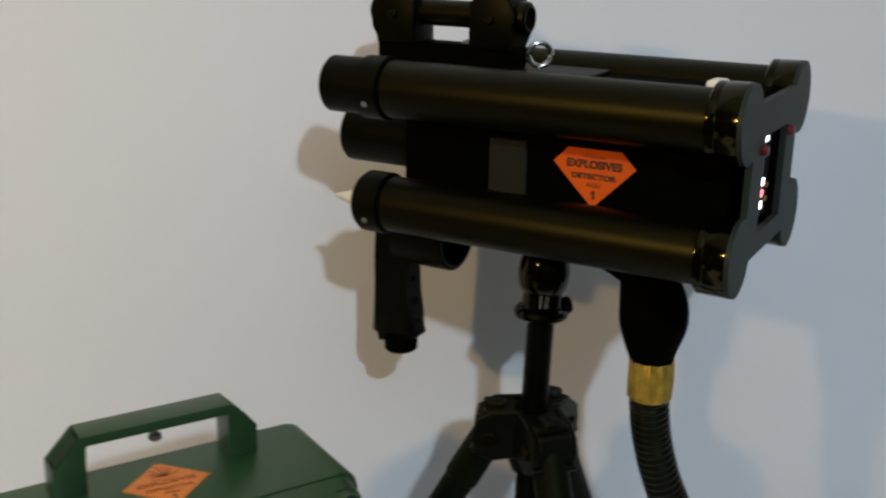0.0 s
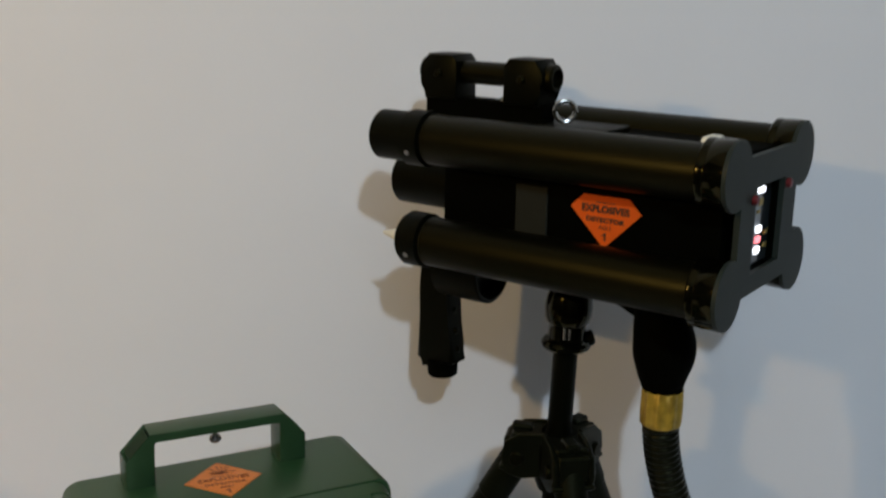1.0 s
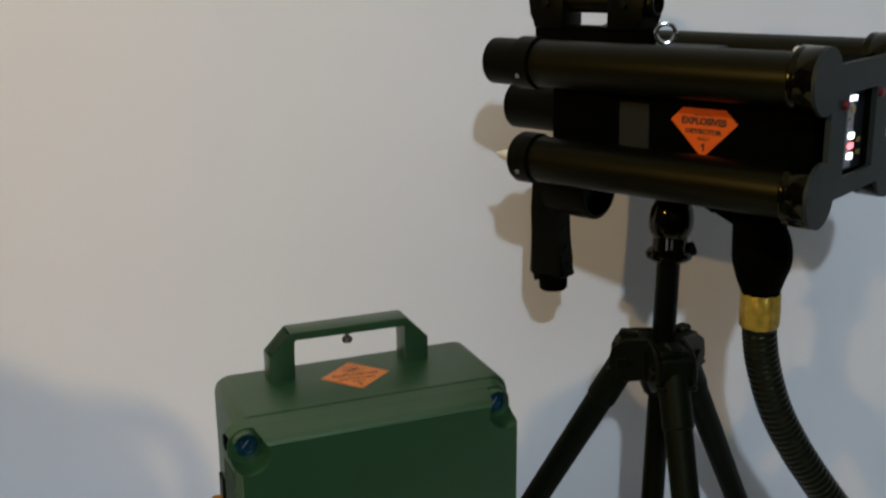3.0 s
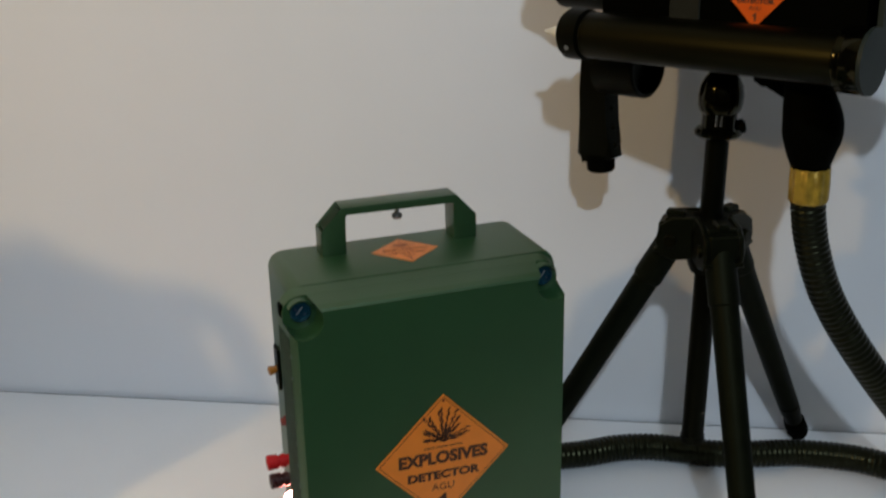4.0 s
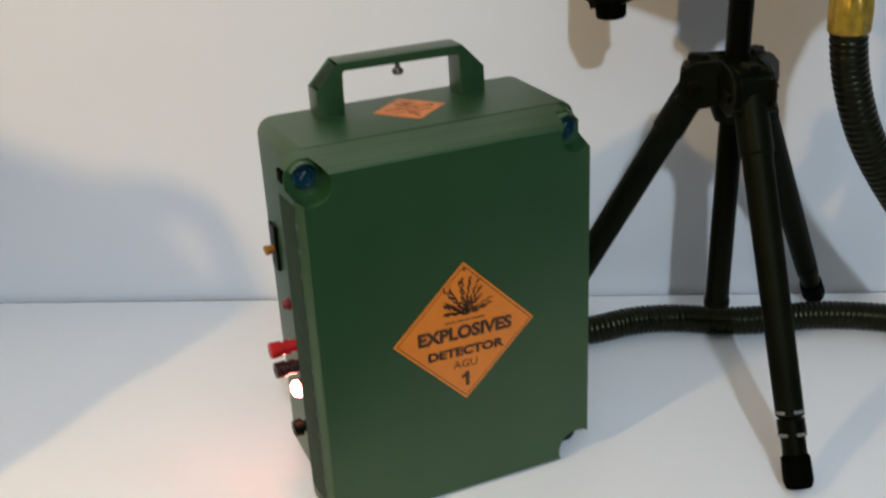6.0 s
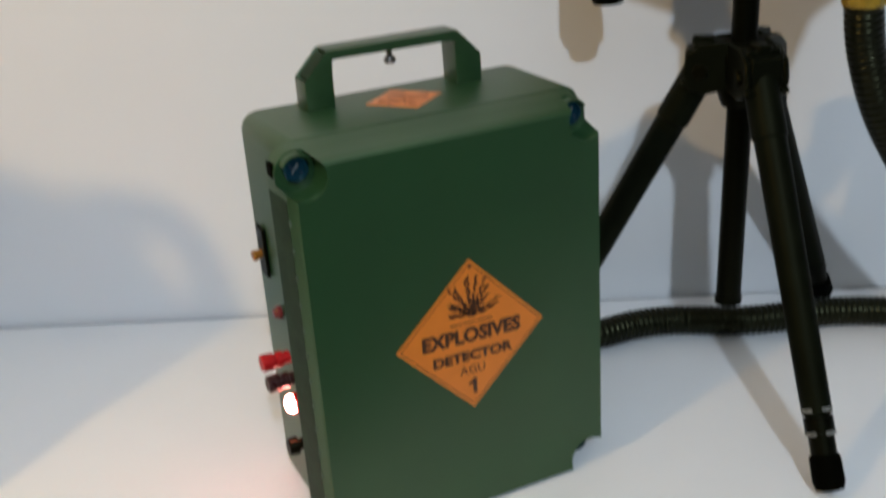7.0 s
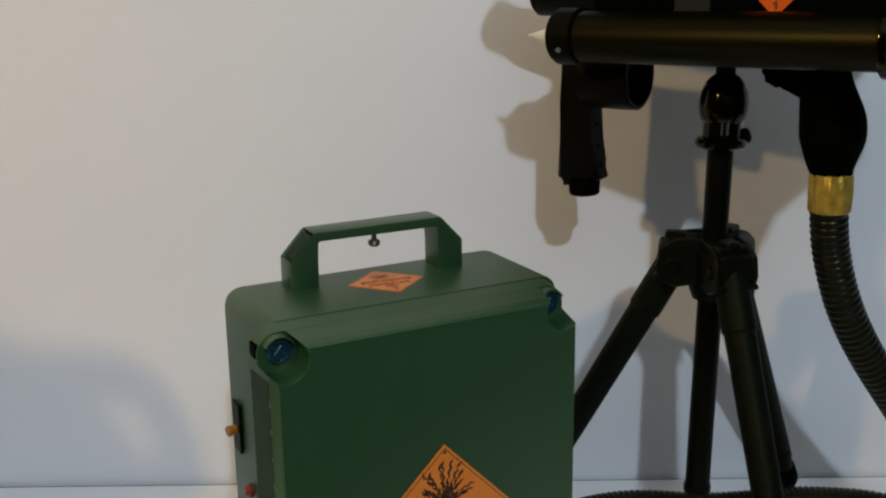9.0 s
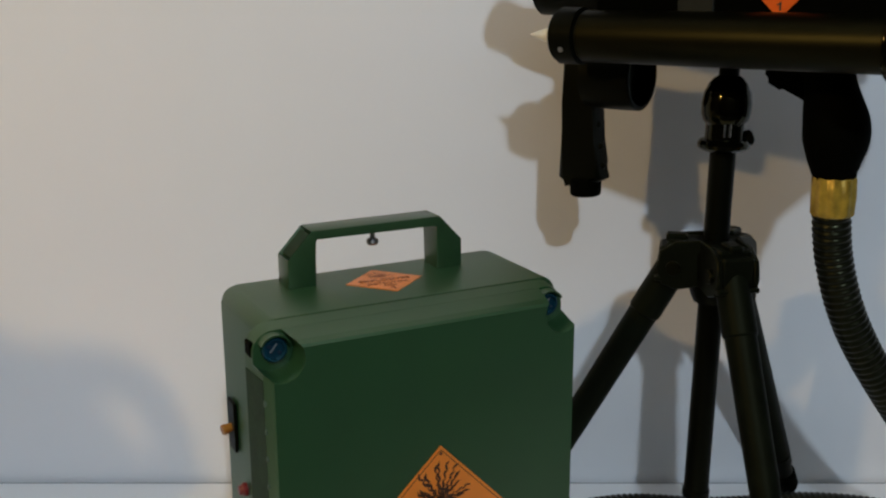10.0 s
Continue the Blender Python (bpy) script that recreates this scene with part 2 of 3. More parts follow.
def warning_label(parent, m, half, name="warning_label", top=1.0, weight=1.0):
    """A diamond label: border line, burst, small print, words. m: its middle, x to the right, y up, z out of the face. top: how much of its upper half shows."""
    bm = bmesh.new()
    t = half * top
    cut = half - t
    outline = [(-half, 0), (0, -half), (half, 0), (0, half)] if top >= 1 else [(-half, 0), (0, -half), (half, 0), (cut, t), (-cut, t)]
    prism(bm, outline, "xy", 0.0, 0.0004)
    bm.transform(m)
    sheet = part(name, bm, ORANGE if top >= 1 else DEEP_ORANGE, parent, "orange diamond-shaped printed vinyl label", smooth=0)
    k = half / 0.0505
    ink = SHEEN_INK if name == "top_label" else INK
    up = m @ Matrix.Translation((0, 0, 0.00055))
    if top >= 1:
        bm = bmesh.new()
        a, b = half * 0.955, half * 0.940
        for i in range(4):
            c, s = math.cos(i * math.pi / 2), math.sin(i * math.pi / 2)
            q = [Vector((c * r, s * r, 0)) for r in (a, b)]
            c, s = math.cos((i + 1) * math.pi / 2), math.sin((i + 1) * math.pi / 2)
            p = [Vector((c * r, s * r, 0)) for r in (a, b)]
            bm.faces.new([bm.verts.new(v) for v in (q[0], p[0], p[1], q[1])])
        bm.transform(up)
        part("border_line", bm, ink, sheet, smooth=0)
        bm = bmesh.new()
        lathe(bm, up @ Vector((0, half * 0.90, 0.0001)), (up.to_3x3() @ Vector((0, 0, 1))), [(0, 0.0011 * k), (0.0001, 0.0010 * k)], 12)
        part("corner_dot", bm, ink, sheet, smooth=0)
        bm = bmesh.new()
        rnd = random.Random(5)
        for i in range(13):
            g = radians(10 + 160 * i / 12 + rnd.uniform(-5, 5))
            d = Vector((math.cos(g), math.sin(g), 0))
            reach = (rnd.uniform(0.0125, 0.0195) + 0.0065 * max(0.0, math.sin(g)) ** 2) * k
            for j in range(9):
                at = Vector((0, 0.0145 * k, 0)) + d * reach * (0.12 + 0.88 * j / 8)
                h = g + (0.55 if j % 2 else -0.55) * rnd.uniform(0.4, 1.3)
                lean = Vector((math.cos(h), math.sin(h), 0)) * rnd.uniform(0.0016, 0.0034) * k
                side = Vector((-lean.y, lean.x, 0)) * rnd.uniform(0.20, 0.40) * (0.5 + 0.5 * weight)
                bm.faces.new([bm.verts.new(v) for v in (at - lean, at - side, at + lean, at + side)])
        for x, y in ((-0.012, 0.015), (-0.006, 0.0145), (0.001, 0.0135), (0.008, 0.0142), (0.013, 0.016)):
            bm.faces.new([bm.verts.new(Vector(((x + a) * k, (y + b) * k, 0))) for a, b in ((-0.004 * weight, 0), (0, -0.0012 * weight), (0.004 * weight, 0.0004), (0, 0.0016 * weight))])
        bm.transform(up @ Matrix.Translation((0, 0, 0.00002)))
        part("burst_symbol", bm, ink, sheet, smooth=0)
    bm = bmesh.new()
    for x0, x1 in ((-0.0145, -0.0065), (-0.0055, 0.0035), (0.0045, 0.0145)):
        bm.faces.new([bm.verts.new((x * k, y * k, 0)) for x, y in ((x0, 0.0085), (x1, 0.0085), (x1, 0.0095), (x0, 0.0095))])
    bm.transform(up)
    if top >= 0.35:
        part("small_print", bm, ink, sheet, smooth=0)
    else:
        bm.free()
    up = up @ Matrix.Translation((0, 0, 0.00008))
    lettering("main_word", "EXPLOSIVES", 0.0128 * k, up @ Matrix.Translation((0, 0.0002 * k, 0)), ink, sheet, 0.00060 * k if weight >= 1 else 0.0, 1.0)
    lettering("second_word", "DETECTOR", 0.0086 * k, up @ Matrix.Translation((0, -0.0138 * k, 0)), ink, sheet, 0.00042 * k if weight >= 1 else 0.0, 1.24)
    lettering("third_word", "AGU", 0.0080 * k, up @ Matrix.Translation((0, -0.0236 * k, 0)), ink, sheet, 0.0, 1.05)
    bm = bmesh.new()
    prism(bm, [(x * k, (y - 0.0350) * k) for x, y in ((-0.0003, -0.0055), (0.0024, -0.0055), (0.0024, 0.0055), (0.0004, 0.0055), (-0.0012, 0.0036), (-0.0033, 0.0028), (-0.0033, 0.0008), (-0.0003, 0.0014))], "xy", -0.00005, 0.00005)
    bm.transform(up)
    part("number", bm, ink, sheet, smooth=0)
    return sheet


# ---- the room: wall, table and the plain walls that close the place ----
AGAINST = pose(0, 0.394, 0, 0, 0, -27.4)      # x along the wall, y into it


def slab(name, a, b, mat, label, category, bevel=0.0):
    bm = bmesh.new()
    box(bm, a, b, bevel)
    ob = part(name, bm, mat, None)
    ob.matrix_world = AGAINST
    return tagged(ob, label=label, category=category, kind="structure")


slab("wall_north", (-1.7, 0, -0.75), (2.0, 0.10, 1.85), WALL, "smooth white painted wall behind the table", "wall")
# corner-desk top: deep at one end, narrower along the rest of the wall
desk = bmesh.new()
prism(desk, [(-1.15, -0.005), (-1.15, -0.70), (-0.10, -0.70), (-0.02, -0.68), (0.14, -0.45), (0.22, -0.43), (1.35, -0.43), (1.35, -0.005)], "xy", -0.03, 0.0, 0.0015, 2)
top = part("table_surface", desk, TABLE, None)
top.matrix_world = AGAINST
tagged(top, label="white laminate table top pushed against the wall", category="table", kind="structure")
slab("trim", (-1.15, -0.0047, -0.014), (1.35, -0.0003, -0.0025), SEAM, "dark joint between table top and wall", "trim")
slab("wall_west", (-1.8, -2.6, -0.75), (-1.7, 0.10, 1.85), ROOM, "plain dark room wall", "wall")
slab("wall_east", (2.0, -2.6, -0.75), (2.1, 0.10, 1.85), ROOM, "plain dark room wall", "wall")
slab("wall_south", (-1.8, -2.7, -0.75), (2.1, -2.6, 1.85), ROOM, "plain dark room wall", "wall")
slab("ceiling", (-1.8, -2.7, 1.85), (2.1, 0.10, 1.95), CEILING, "plain white ceiling", "ceiling")
slab("floor", (-1.8, -2.7, -0.85), (2.1, 0.10, -0.75), ROOM, "plain room floor under the table", "floor")


# ---- the green case ----
def green_case():
    case = thing("equipment_case", pose(0.003, 0, 0), "dark green plastic case with handle and orange label on table", "case")
    bm = bmesh.new()
    prism(bm, rounded(0.0, 0.0, 0.1985, 0.2605, 0.010, 7), "xz", 0.0351, 0.112, 0.0016, 3)
    part("body", bm, GREEN, case, "dark green moulded plastic body")
    bm = bmesh.new()
    prism(bm, rounded(0.0020, 0.002, 0.1905, 0.2570, 0.010, 6), "xz", 0.0320, 0.0358)
    part("gasket", bm, SEAM, case, "dark seam between body and lid")
    # lid: a drafted skirt with rounded corners and a front with scooped corners
    bm = bmesh.new()
    rim = rounded(-0.0082, 0.0013, 0.1947, 0.2602, 0.0127, 8)
    back, front = rounded(-0.0090, 0.0005, 0.1955, 0.2610, 0.0135, 8), rounded(-0.0083, 0.0011, 0.1937, 0.2594, 0.0125, 8)
    rows = [[bm.verts.new((x, y, z)) for x, z in o] for y, o in ((0.0328, rim), (0.0322, back), (0.0205, front))]
    for p, q in zip(rows, rows[1:]):
        for i in range(len(p)):
            bm.faces.new((p[i], p[(i + 1) % len(p)], q[(i + 1) % len(p)], q[i]))
    bm.faces.new(rows[0])
    bm.faces.new(rows[-1][::-1])
    lid = part("lid", bm, GREEN, case, "dark green plastic lid with scooped corners")

    wells = ((0.0024, 0.2484, -1, 1, 0.88), (0.1826, 0.2484, 1, 1, 0.86), (0.1820, 0.0085, 1, -1, 1), (0.0030, 0.0085, -1, -1, 1))

    def scooped(x0, z0, x1, z1, size, n=18):
        """A rectangle whose corners are cut by round wells, clockwise from the left one at the top."""
        out = []
        for cx, cz, sx, sz, k in wells:
            r = size * k
            xe, ze = (x0 if sx < 0 else x1), (z0 if sz < 0 else z1)
            side = math.atan2(-sz * math.sqrt(r * r - (xe - cx) ** 2), xe - cx)
            edge = math.atan2(ze - cz, -sx * math.sqrt(r * r - (ze - cz) ** 2))
            a, b = (side, edge) if sx * sz < 0 else (edge, side)
            turn = (b - a) % (2 * math.pi)
            out += [(cx + r * math.cos(a + turn * i / n), cz + r * math.sin(a + turn * i / n)) for i in range(n + 1)]
        return out

    bm = bmesh.new()
    rows = [[bm.verts.new((x, y, z)) for x, z in o] for y, o in (
        (0.0210, scooped(-0.0083, 0.0011, 0.1937, 0.2594, 0.0144)), (0.0060, scooped(-0.0070, 0.0016, 0.1918, 0.2570, 0.0145)),
        (0.0012, scooped(-0.0042, 0.0020, 0.1912, 0.2556, 0.0146)), (0.0, scooped(-0.0030, 0.0028, 0.1906, 0.2541, 0.0149)))]
    for p, q in zip(rows, rows[1:]):
        for i in range(len(p)):
            bm.faces.new((p[i], p[(i + 1) % len(p)], q[(i + 1) % len(p)], q[i]))
    bm.faces.new(rows[0])
    bm.faces.new(rows[-1][::-1])
    part("lid_front", bm, GREEN, lid, "flat front of the lid", smooth=0)
    for x, z in ((0.0035, 0.2490), (0.1815, 0.2490), (0.1820, 0.0110), (0.0040, 0.0110)):
        bm = bmesh.new()
        lathe(bm, (x, 0.0212, z), (0, -1, 0), [(0, 0.0072), (0.0045, 0.0072), (0.0053, 0.0066), (0.0055, 0.0056), (0.0034, 0.0052), (0.0034, 0.0026), (0.0040, 0.0024)], 28)
        screw = part("lid_screw", bm, BLUE, lid, "blue plastic slotted lid screw")
        bm = bmesh.new()
        box(bm, (-0.0046, -0.0006, -0.0009), (0.0046, 0.0004, 0.0009))
        bm.transform(pose(x, 0.0180, z, 0, 35, 0))
        part("slot", bm, DARK_BLUE, screw, smooth=0)
        # pale bar: the glint across the screw, put in as colour
        bm = bmesh.new()
        box(bm, (-0.0032, 0, -0.0004), (0.0032, 0.0006, 0.0004))
        bm.transform(pose(x - 0.0006, 0.0169, z + 0.0010, 0, -50, 0))
        part("slot_glint", bm, SCUFF_AND_GLINT, screw, smooth=0)
    # hoods over the upper screws
    for x in (0.0035, 0.1815):
        bm = bmesh.new()
        arc = [radians(25 + 130 * k / 14) for k in range(15)]
        ring = [(x + 0.0096 * math.cos(g), 0.2490 + 0.0096 * math.sin(g)) for g in arc] + [(x + 0.0086 * math.cos(g), 0.2490 + 0.0086 * math.sin(g)) for g in arc[::-1]]
        prism(bm, ring, "xz", 0.0135, 0.0206)
        part("screw_hood", bm, GREEN, lid)
    # hinge-side clip hole beside the screws: a black block painted as its shade
    bm = bmesh.new()
    box(bm, (-0.0092, 0.0225, 0.2445), (-0.0020, 0.0320, 0.2530), 0.0006, 1)
    part("clip_hole", bm, BLACK_MATT, lid, "square clip hole, its shade painted as a black block")
    # darker green strip along the lid's side
    bm = bmesh.new()
    prism(bm, [(-0.0093, 0.0318), (-0.0086, 0.0205), (-0.0073, 0.0064), (-0.0060, 0.0064), (-0.0060, 0.0318)], "xy", 0.0200, 0.2360, 0.0003, 1)
    part("side_strip", bm, DARK_GREEN, lid, "dark green strip on the lid's side")
    # small raised beads along the lid's edge
    for k in range(13):
        bm = bmesh.new()
        bmesh.ops.create_uvsphere(bm, u_segments=8, v_segments=6, radius=0.0011)
        bm.transform(pose(-0.0068, 0.0058, 0.2230 - 0.0165 * k) @ Matrix.Diagonal((1, 1, 1.7, 1)))
        part("edge_bead", bm, SCUFF, lid, "pale worn bead")
    # handle
    bm = bmesh.new()
    outline = [(0.036, 0.259), (0.036, 0.2795), (0.0515, 0.2960), (0.1415, 0.2960), (0.157, 0.2795), (0.157, 0.259), (0.1385, 0.259), (0.1385, 0.2882), (0.1365, 0.2900), (0.0565, 0.2900), (0.0545, 0.2882), (0.0545, 0.259)]
    prism(bm, outline, "xz", 0.0855, 0.1055)
    bmesh.ops.recalc_face_normals(bm, faces=bm.faces)
    bm.normal_update()
    for side in (-1, 1):
        hollow = [f for f in bm.faces if side * f.normal.x > 0.5 and f.normal.z > 0.3 and (f.calc_center_median().x - 0.0965) * side > 0.045]
        bmesh.ops.inset_region(bm, faces=hollow, thickness=0.0022, depth=-0.0080, use_even_offset=True)
    bm.normal_update()
    sharp = [e for e in bm.edges if len(e.link_faces) == 2 and e.calc_face_angle(0) > 0.5 and e.calc_length() > 0.012]
    bmesh.ops.bevel(bm, geom=sharp, offset=0.0011, segments=2, profile=0.5, affect="EDGES")
    grip = part("handle", bm, GREEN_PAINT, case, "angular painted metal carrying handle")
    # dark sheets in the hollow ends: the recess's shade as colour
    for mirror in (0, 1):
        bm = bmesh.new()
        strip = [(0.0385, 0.2803), (0.0511, 0.2937), (0.0530, 0.2919), (0.0404, 0.2785)]
        prism(bm, [(0.193 - x, z) if mirror else (x, z) for x, z in strip], "xz", 0.0878, 0.1032)
        part("hollow_shade", bm, DARK_GREEN, grip, "dark sheet painted as shade in the handle's hollow", smooth=0)
    bm = bmesh.new()
    lathe(bm, (0.0965, 0.0945, 0.2905), (0, 0, -1), [(0, 0.0017), (0.0062, 0.0017), (0.0066, 0.0036), (0.0088, 0.0041), (0.0104, 0.0030)], 20)
    part("thumb_screw", bm, STEEL, grip, "small steel screw under the handle")
    # labels
    warning_label(case, pose(0.0963, -0.0002, 0.1276, 90, 0, 0) @ pose(0, 0, 0, 0, 0, -1.2), 0.0508)
    warning_label(case, pose(0.0965, 0.0765, 0.2604, 0, 0, -5), 0.0255, "top_label", 1.0, 0.25)
    # fittings on the side
    bm = bmesh.new()
    box(bm, (-0.0028, 0.087, 0.158), (-0.0006, 0.101, 0.191), 0.0005, 1)
    plate = part("switch_plate", bm, BLACK_SATIN, case, "black toggle switch plate")
    bm = bmesh.new()
    lathe(bm, (-0.002, 0.094, 0.1735), (-1, -0.1, -0.15), [(0, 0.0026), (0.002, 0.0028), (0.0060, 0.0036), (0.0072, 0.0030)], 16)
    part("lever", bm, AMBER, plate, "amber plastic switch lever")
    for name, y, z, mat, lab in (("red_terminal", 0.068, 0.1098, RED, "red plastic screw terminal"), ("black_terminal", 0.059, 0.0990, MAROON, "black plastic screw terminal")):
        bm = bmesh.new()
        lathe(bm, (-0.001, y, z), (-1, 0, 0), [(0, 0.0042), (0.0045, 0.0042), (0.005, 0.0052), (0.0085, 0.0052), (0.0090, 0.0044), (0.0102, 0.0044), (0.0108, 0.0055), (0.0180, 0.0058), (0.0190, 0.0050), (0.0190, 0.0026), (0.0150, 0.0022)], 22)
        part(name, bm, mat, case, lab)
    bm = bmesh.new()
    lathe(bm, (-0.001, 0.073, 0.1395), (-1, 0, 0), [(0, 0.0044), (0.0022, 0.0044), (0.0030, 0.0034), (0.0052, 0.0026)], 18)
    part("red_button", bm, RED_DARK, case, "small dark red push button")
    bm = bmesh.new()
    lathe(bm, (-0.001, 0.062, 0.0790), (-1, 0, 0), [(0, 0.0070), (0.0020, 0.0070), (0.0030, 0.0060)], 22)
    bezel = part("indicator_bezel", bm, RED, case, "red indicator bezel")
    bm = bmesh.new()
    lathe(bm, (-0.0035, 0.062, 0.0790), (-1, 0, 0), [(0, 0.0058), (0.0030, 0.0056), (0.0052, 0.0040), (0.0062, 0.0012)], 20)
    part("indicator_lens", bm, LED_GLOW, bezel, "brightly lit pink-white indicator lens")
    bm = bmesh.new()
    lathe(bm, (-0.001, 0.061, 0.0485), (-1, 0, 0), [(0, 0.0040), (0.0040, 0.0040), (0.0044, 0.0062), (0.0100, 0.0058), (0.0108, 0.0048)], 22)
    part("jack_knob", bm, BLACK_SATIN, case, "small black knob")
    return case


green_case()


# ---- the tripod ----
AXIS = Vector((0.3373, 0.0400, 0))


def tripod():
    tri = thing("tripod", Matrix.Translation(AXIS) @ Matrix.Scale(1.02, 4), "small black metal tripod with ball head standing on table", "tripod")
    # the column and head lean a little
    lean = Matrix(((1, 0, 0.0140, -0.0031), (0, 1, -0.0070, 0.0015), (0, 0, 1, 0), (0, 0, 0, 1)))
    bm = bmesh.new()
    lathe(bm, (0, 0, 0.068), (0, 0, 1), [(0, 0.0085), (0.0008, 0.0098), (0.0055, 0.0098), (0.0062, 0.0089), (0.268, 0.0087)], 32)
    bm.transform(lean)
    part("column", bm, BLACK_SATIN, tri, "smooth black round centre column")
    bm = bmesh.new()
    lathe(bm, (0, 0, 0.3235), (0, 0, 1), [(0, 0.0105), (0.0012, 0.0150), (0.0030, 0.0172), (0.0055, 0.0176), (0.0080, 0.0160), (0.0092, 0.0120)], 36)
    bm.transform(lean)
    collar = part("collar", bm, CAP_BLACK, tri, "black locking collar")
    bm = bmesh.new()
    lathe(bm, (0.0110, -0.0050, 0.3310), (0.9, -0.42, 0.3), [(0, 0.0040), (0.003, 0.0054), (0.006, 0.0056), (0.0075, 0.0040)], 18)
    bm.transform(lean)
    part("lock_knob", bm, BLACK_SATIN, collar)
    bm = bmesh.new()
    lathe(bm, (0, 0, 0.3310), (0, 0, 1), [(0, 0.0130), (0.011, 0.0128), (0.0135, 0.0150), (0.018, 0.0162), (0.025, 0.0165), (0.032, 0.0154), (0.038, 0.0126), (0.0415, 0.0095), (0.0435, 0.0064)], 36)
    bm.transform(lean)
    head = part("ball_head", bm, CAP_BLACK, tri, "glossy black ball head")
    bm = bmesh.new()
    lathe(bm, (0, 0, 0.3735), (0, 0, 1), [(0, 0.0066), (0.012, 0.0066)], 24)
    bm.transform(lean)
    part("neck", bm, BLACK_SATIN, head)
    for k in (-0.0030, 0.0004):
        bm = bmesh.new()
        box(bm, (k, -0.0006, 0.3345), (k + 0.0016, 0.0006, 0.3465), 0.0003, 1)
        bm.transform(Matrix.Rotation(radians(-32), 4, "Z") @ Matrix.Translation((0, -0.0130, 0)))
        bm.transform(lean)
        part("clamp_slot", bm, CHROME, head, "bright metal clamp edge")
    # hub with three yokes
    bm = bmesh.new()
    lathe(bm, (0, 0, 0.2180), (0, 0, 1), [(0, 0.0125), (0.006, 0.0150), (0.020, 0.0185), (0.036, 0.0190), (0.0425, 0.0165), (0.0440, 0.0120)], 36)
    hub = part("hub", bm, BLACK_SATIN, tri, "black plastic tripod hub")
    feet = ((23.3, 0.1745), (139.8, 0.1521), (-105.0, 0.1497))
    for i, (az, reach) in enumerate(feet):
        turn = Matrix.Rotation(radians(az), 4, "Z")
        bm = bmesh.new()
        for y in (-0.0152, 0.0112):
            o = [(0.008, 0.2320), (0.024, 0.2285), (0.0345, 0.2320), (0.0385, 0.2430), (0.0360, 0.2555), (0.0260, 0.2625), (0.008, 0.2645)]
            prism(bm, o, "xz", y, y + 0.0040, 0.0008, 1)
        box(bm, (0.008, -0.0118, 0.2520), (0.0320, 0.0118, 0.2620), 0.0014, 1)
        box(bm, (0.018, -0.0050, 0.2600), (0.0330, 0.0050, 0.2655), 0.0014, 1)
        box(bm, (0.028, -0.0116, 0.2385), (0.0372, 0.0116, 0.2580), 0.0016, 1)
        box(bm, (0.027, -0.0153, 0.2338), (0.0395, 0.0153, 0.2376), 0.0010, 1)
        bm.transform(turn)
        yoke = part("yoke", bm, HUB_BLACK, hub, "black plastic leg yoke")
        bm = bmesh.new()
        rod(bm, (0.0270, -0.0180, 0.2440), (0.0270, 0.0180, 0.2440), 0.0052, 0.0008, 18)
        bm.transform(turn)
        part("pivot_bolt", bm, BLACK, yoke)
        top, foot = Vector((0.0260, 0, 0.2440)), Vector((reach, 0, 0.0060))
        way = (foot - top).normalized()
        length = (foot - top).length
        bm = bmesh.new()
        lathe(bm, top, way, [(-0.004, 0.0090), (-0.002, 0.0114), (0.041, 0.0118), (0.0425, 0.0106), (length - 0.048, 0.0096), (length - 0.047, 0.0085)], 28)
        bm.transform(turn)
        leg = part("leg", bm, LEG_BLACK, tri, "black round metal leg")
        bm = bmesh.new()
        lathe(bm, top, way, [(length - 0.055, 0.0075), (length - 0.046, 0.0075), (length - 0.0455, 0.0094), (length - 0.036, 0.0094), (length - 0.0355, 0.0082), (length - 0.018, 0.0082)], 28)
        bm.transform(turn)
        part("leg_lock", bm, BLACK_SATIN, leg, "black leg lock")
        bm = bmesh.new()
        lathe(bm, top, way, [(length - 0.022, 0.0082), (length - 0.020, 0.0098), (length - 0.004, 0.0102), (length + 0.0005, 0.0086), (length + 0.0012, 0.0040)], 28)
        bm.transform(turn)
        part("rubber_foot", bm, BLACK_MATT, leg, "black rubber foot")
        for h in (0.0515, 0.0365):
            bm = bmesh.new()
            rows = [(length - h, 0.0098), (length - h + 0.0022, 0.0098)]
            lathe(bm, top, way, rows, 30)
            bmesh.ops.delete(bm, geom=[v for j, v in enumerate(bm.verts) if j % 30 in (2, 3, 4, 9, 10, 11, 12, 13, 20, 21)], context="VERTS")
            bm.transform(turn)
            if i == 2:
                part("scuff", bm, SCUFF_AND_GLINT, leg, "worn bare-metal scuff", smooth=0)
            else:
                bm.free()
    return tri


tripod()

# ---- the four-tube detector on the tripod ----
AT = Vector((0.2260, 0.1210, 0.4782))
ALONG, BACK, UP = Vector((0.45228, -0.89182, 0.01041)), Vector((0.89182, 0.45235, 0.00612)), Vector((-0.01017, 0.00652, 0.99992))
FRAME = Matrix.Translation(AT) @ Matrix((ALONG, BACK, UP)).transposed().to_4x4() @ Matrix.Scale(1.0237, 4)
WIDE, TALL, LONG = 0.112, -0.0686, 0.2543


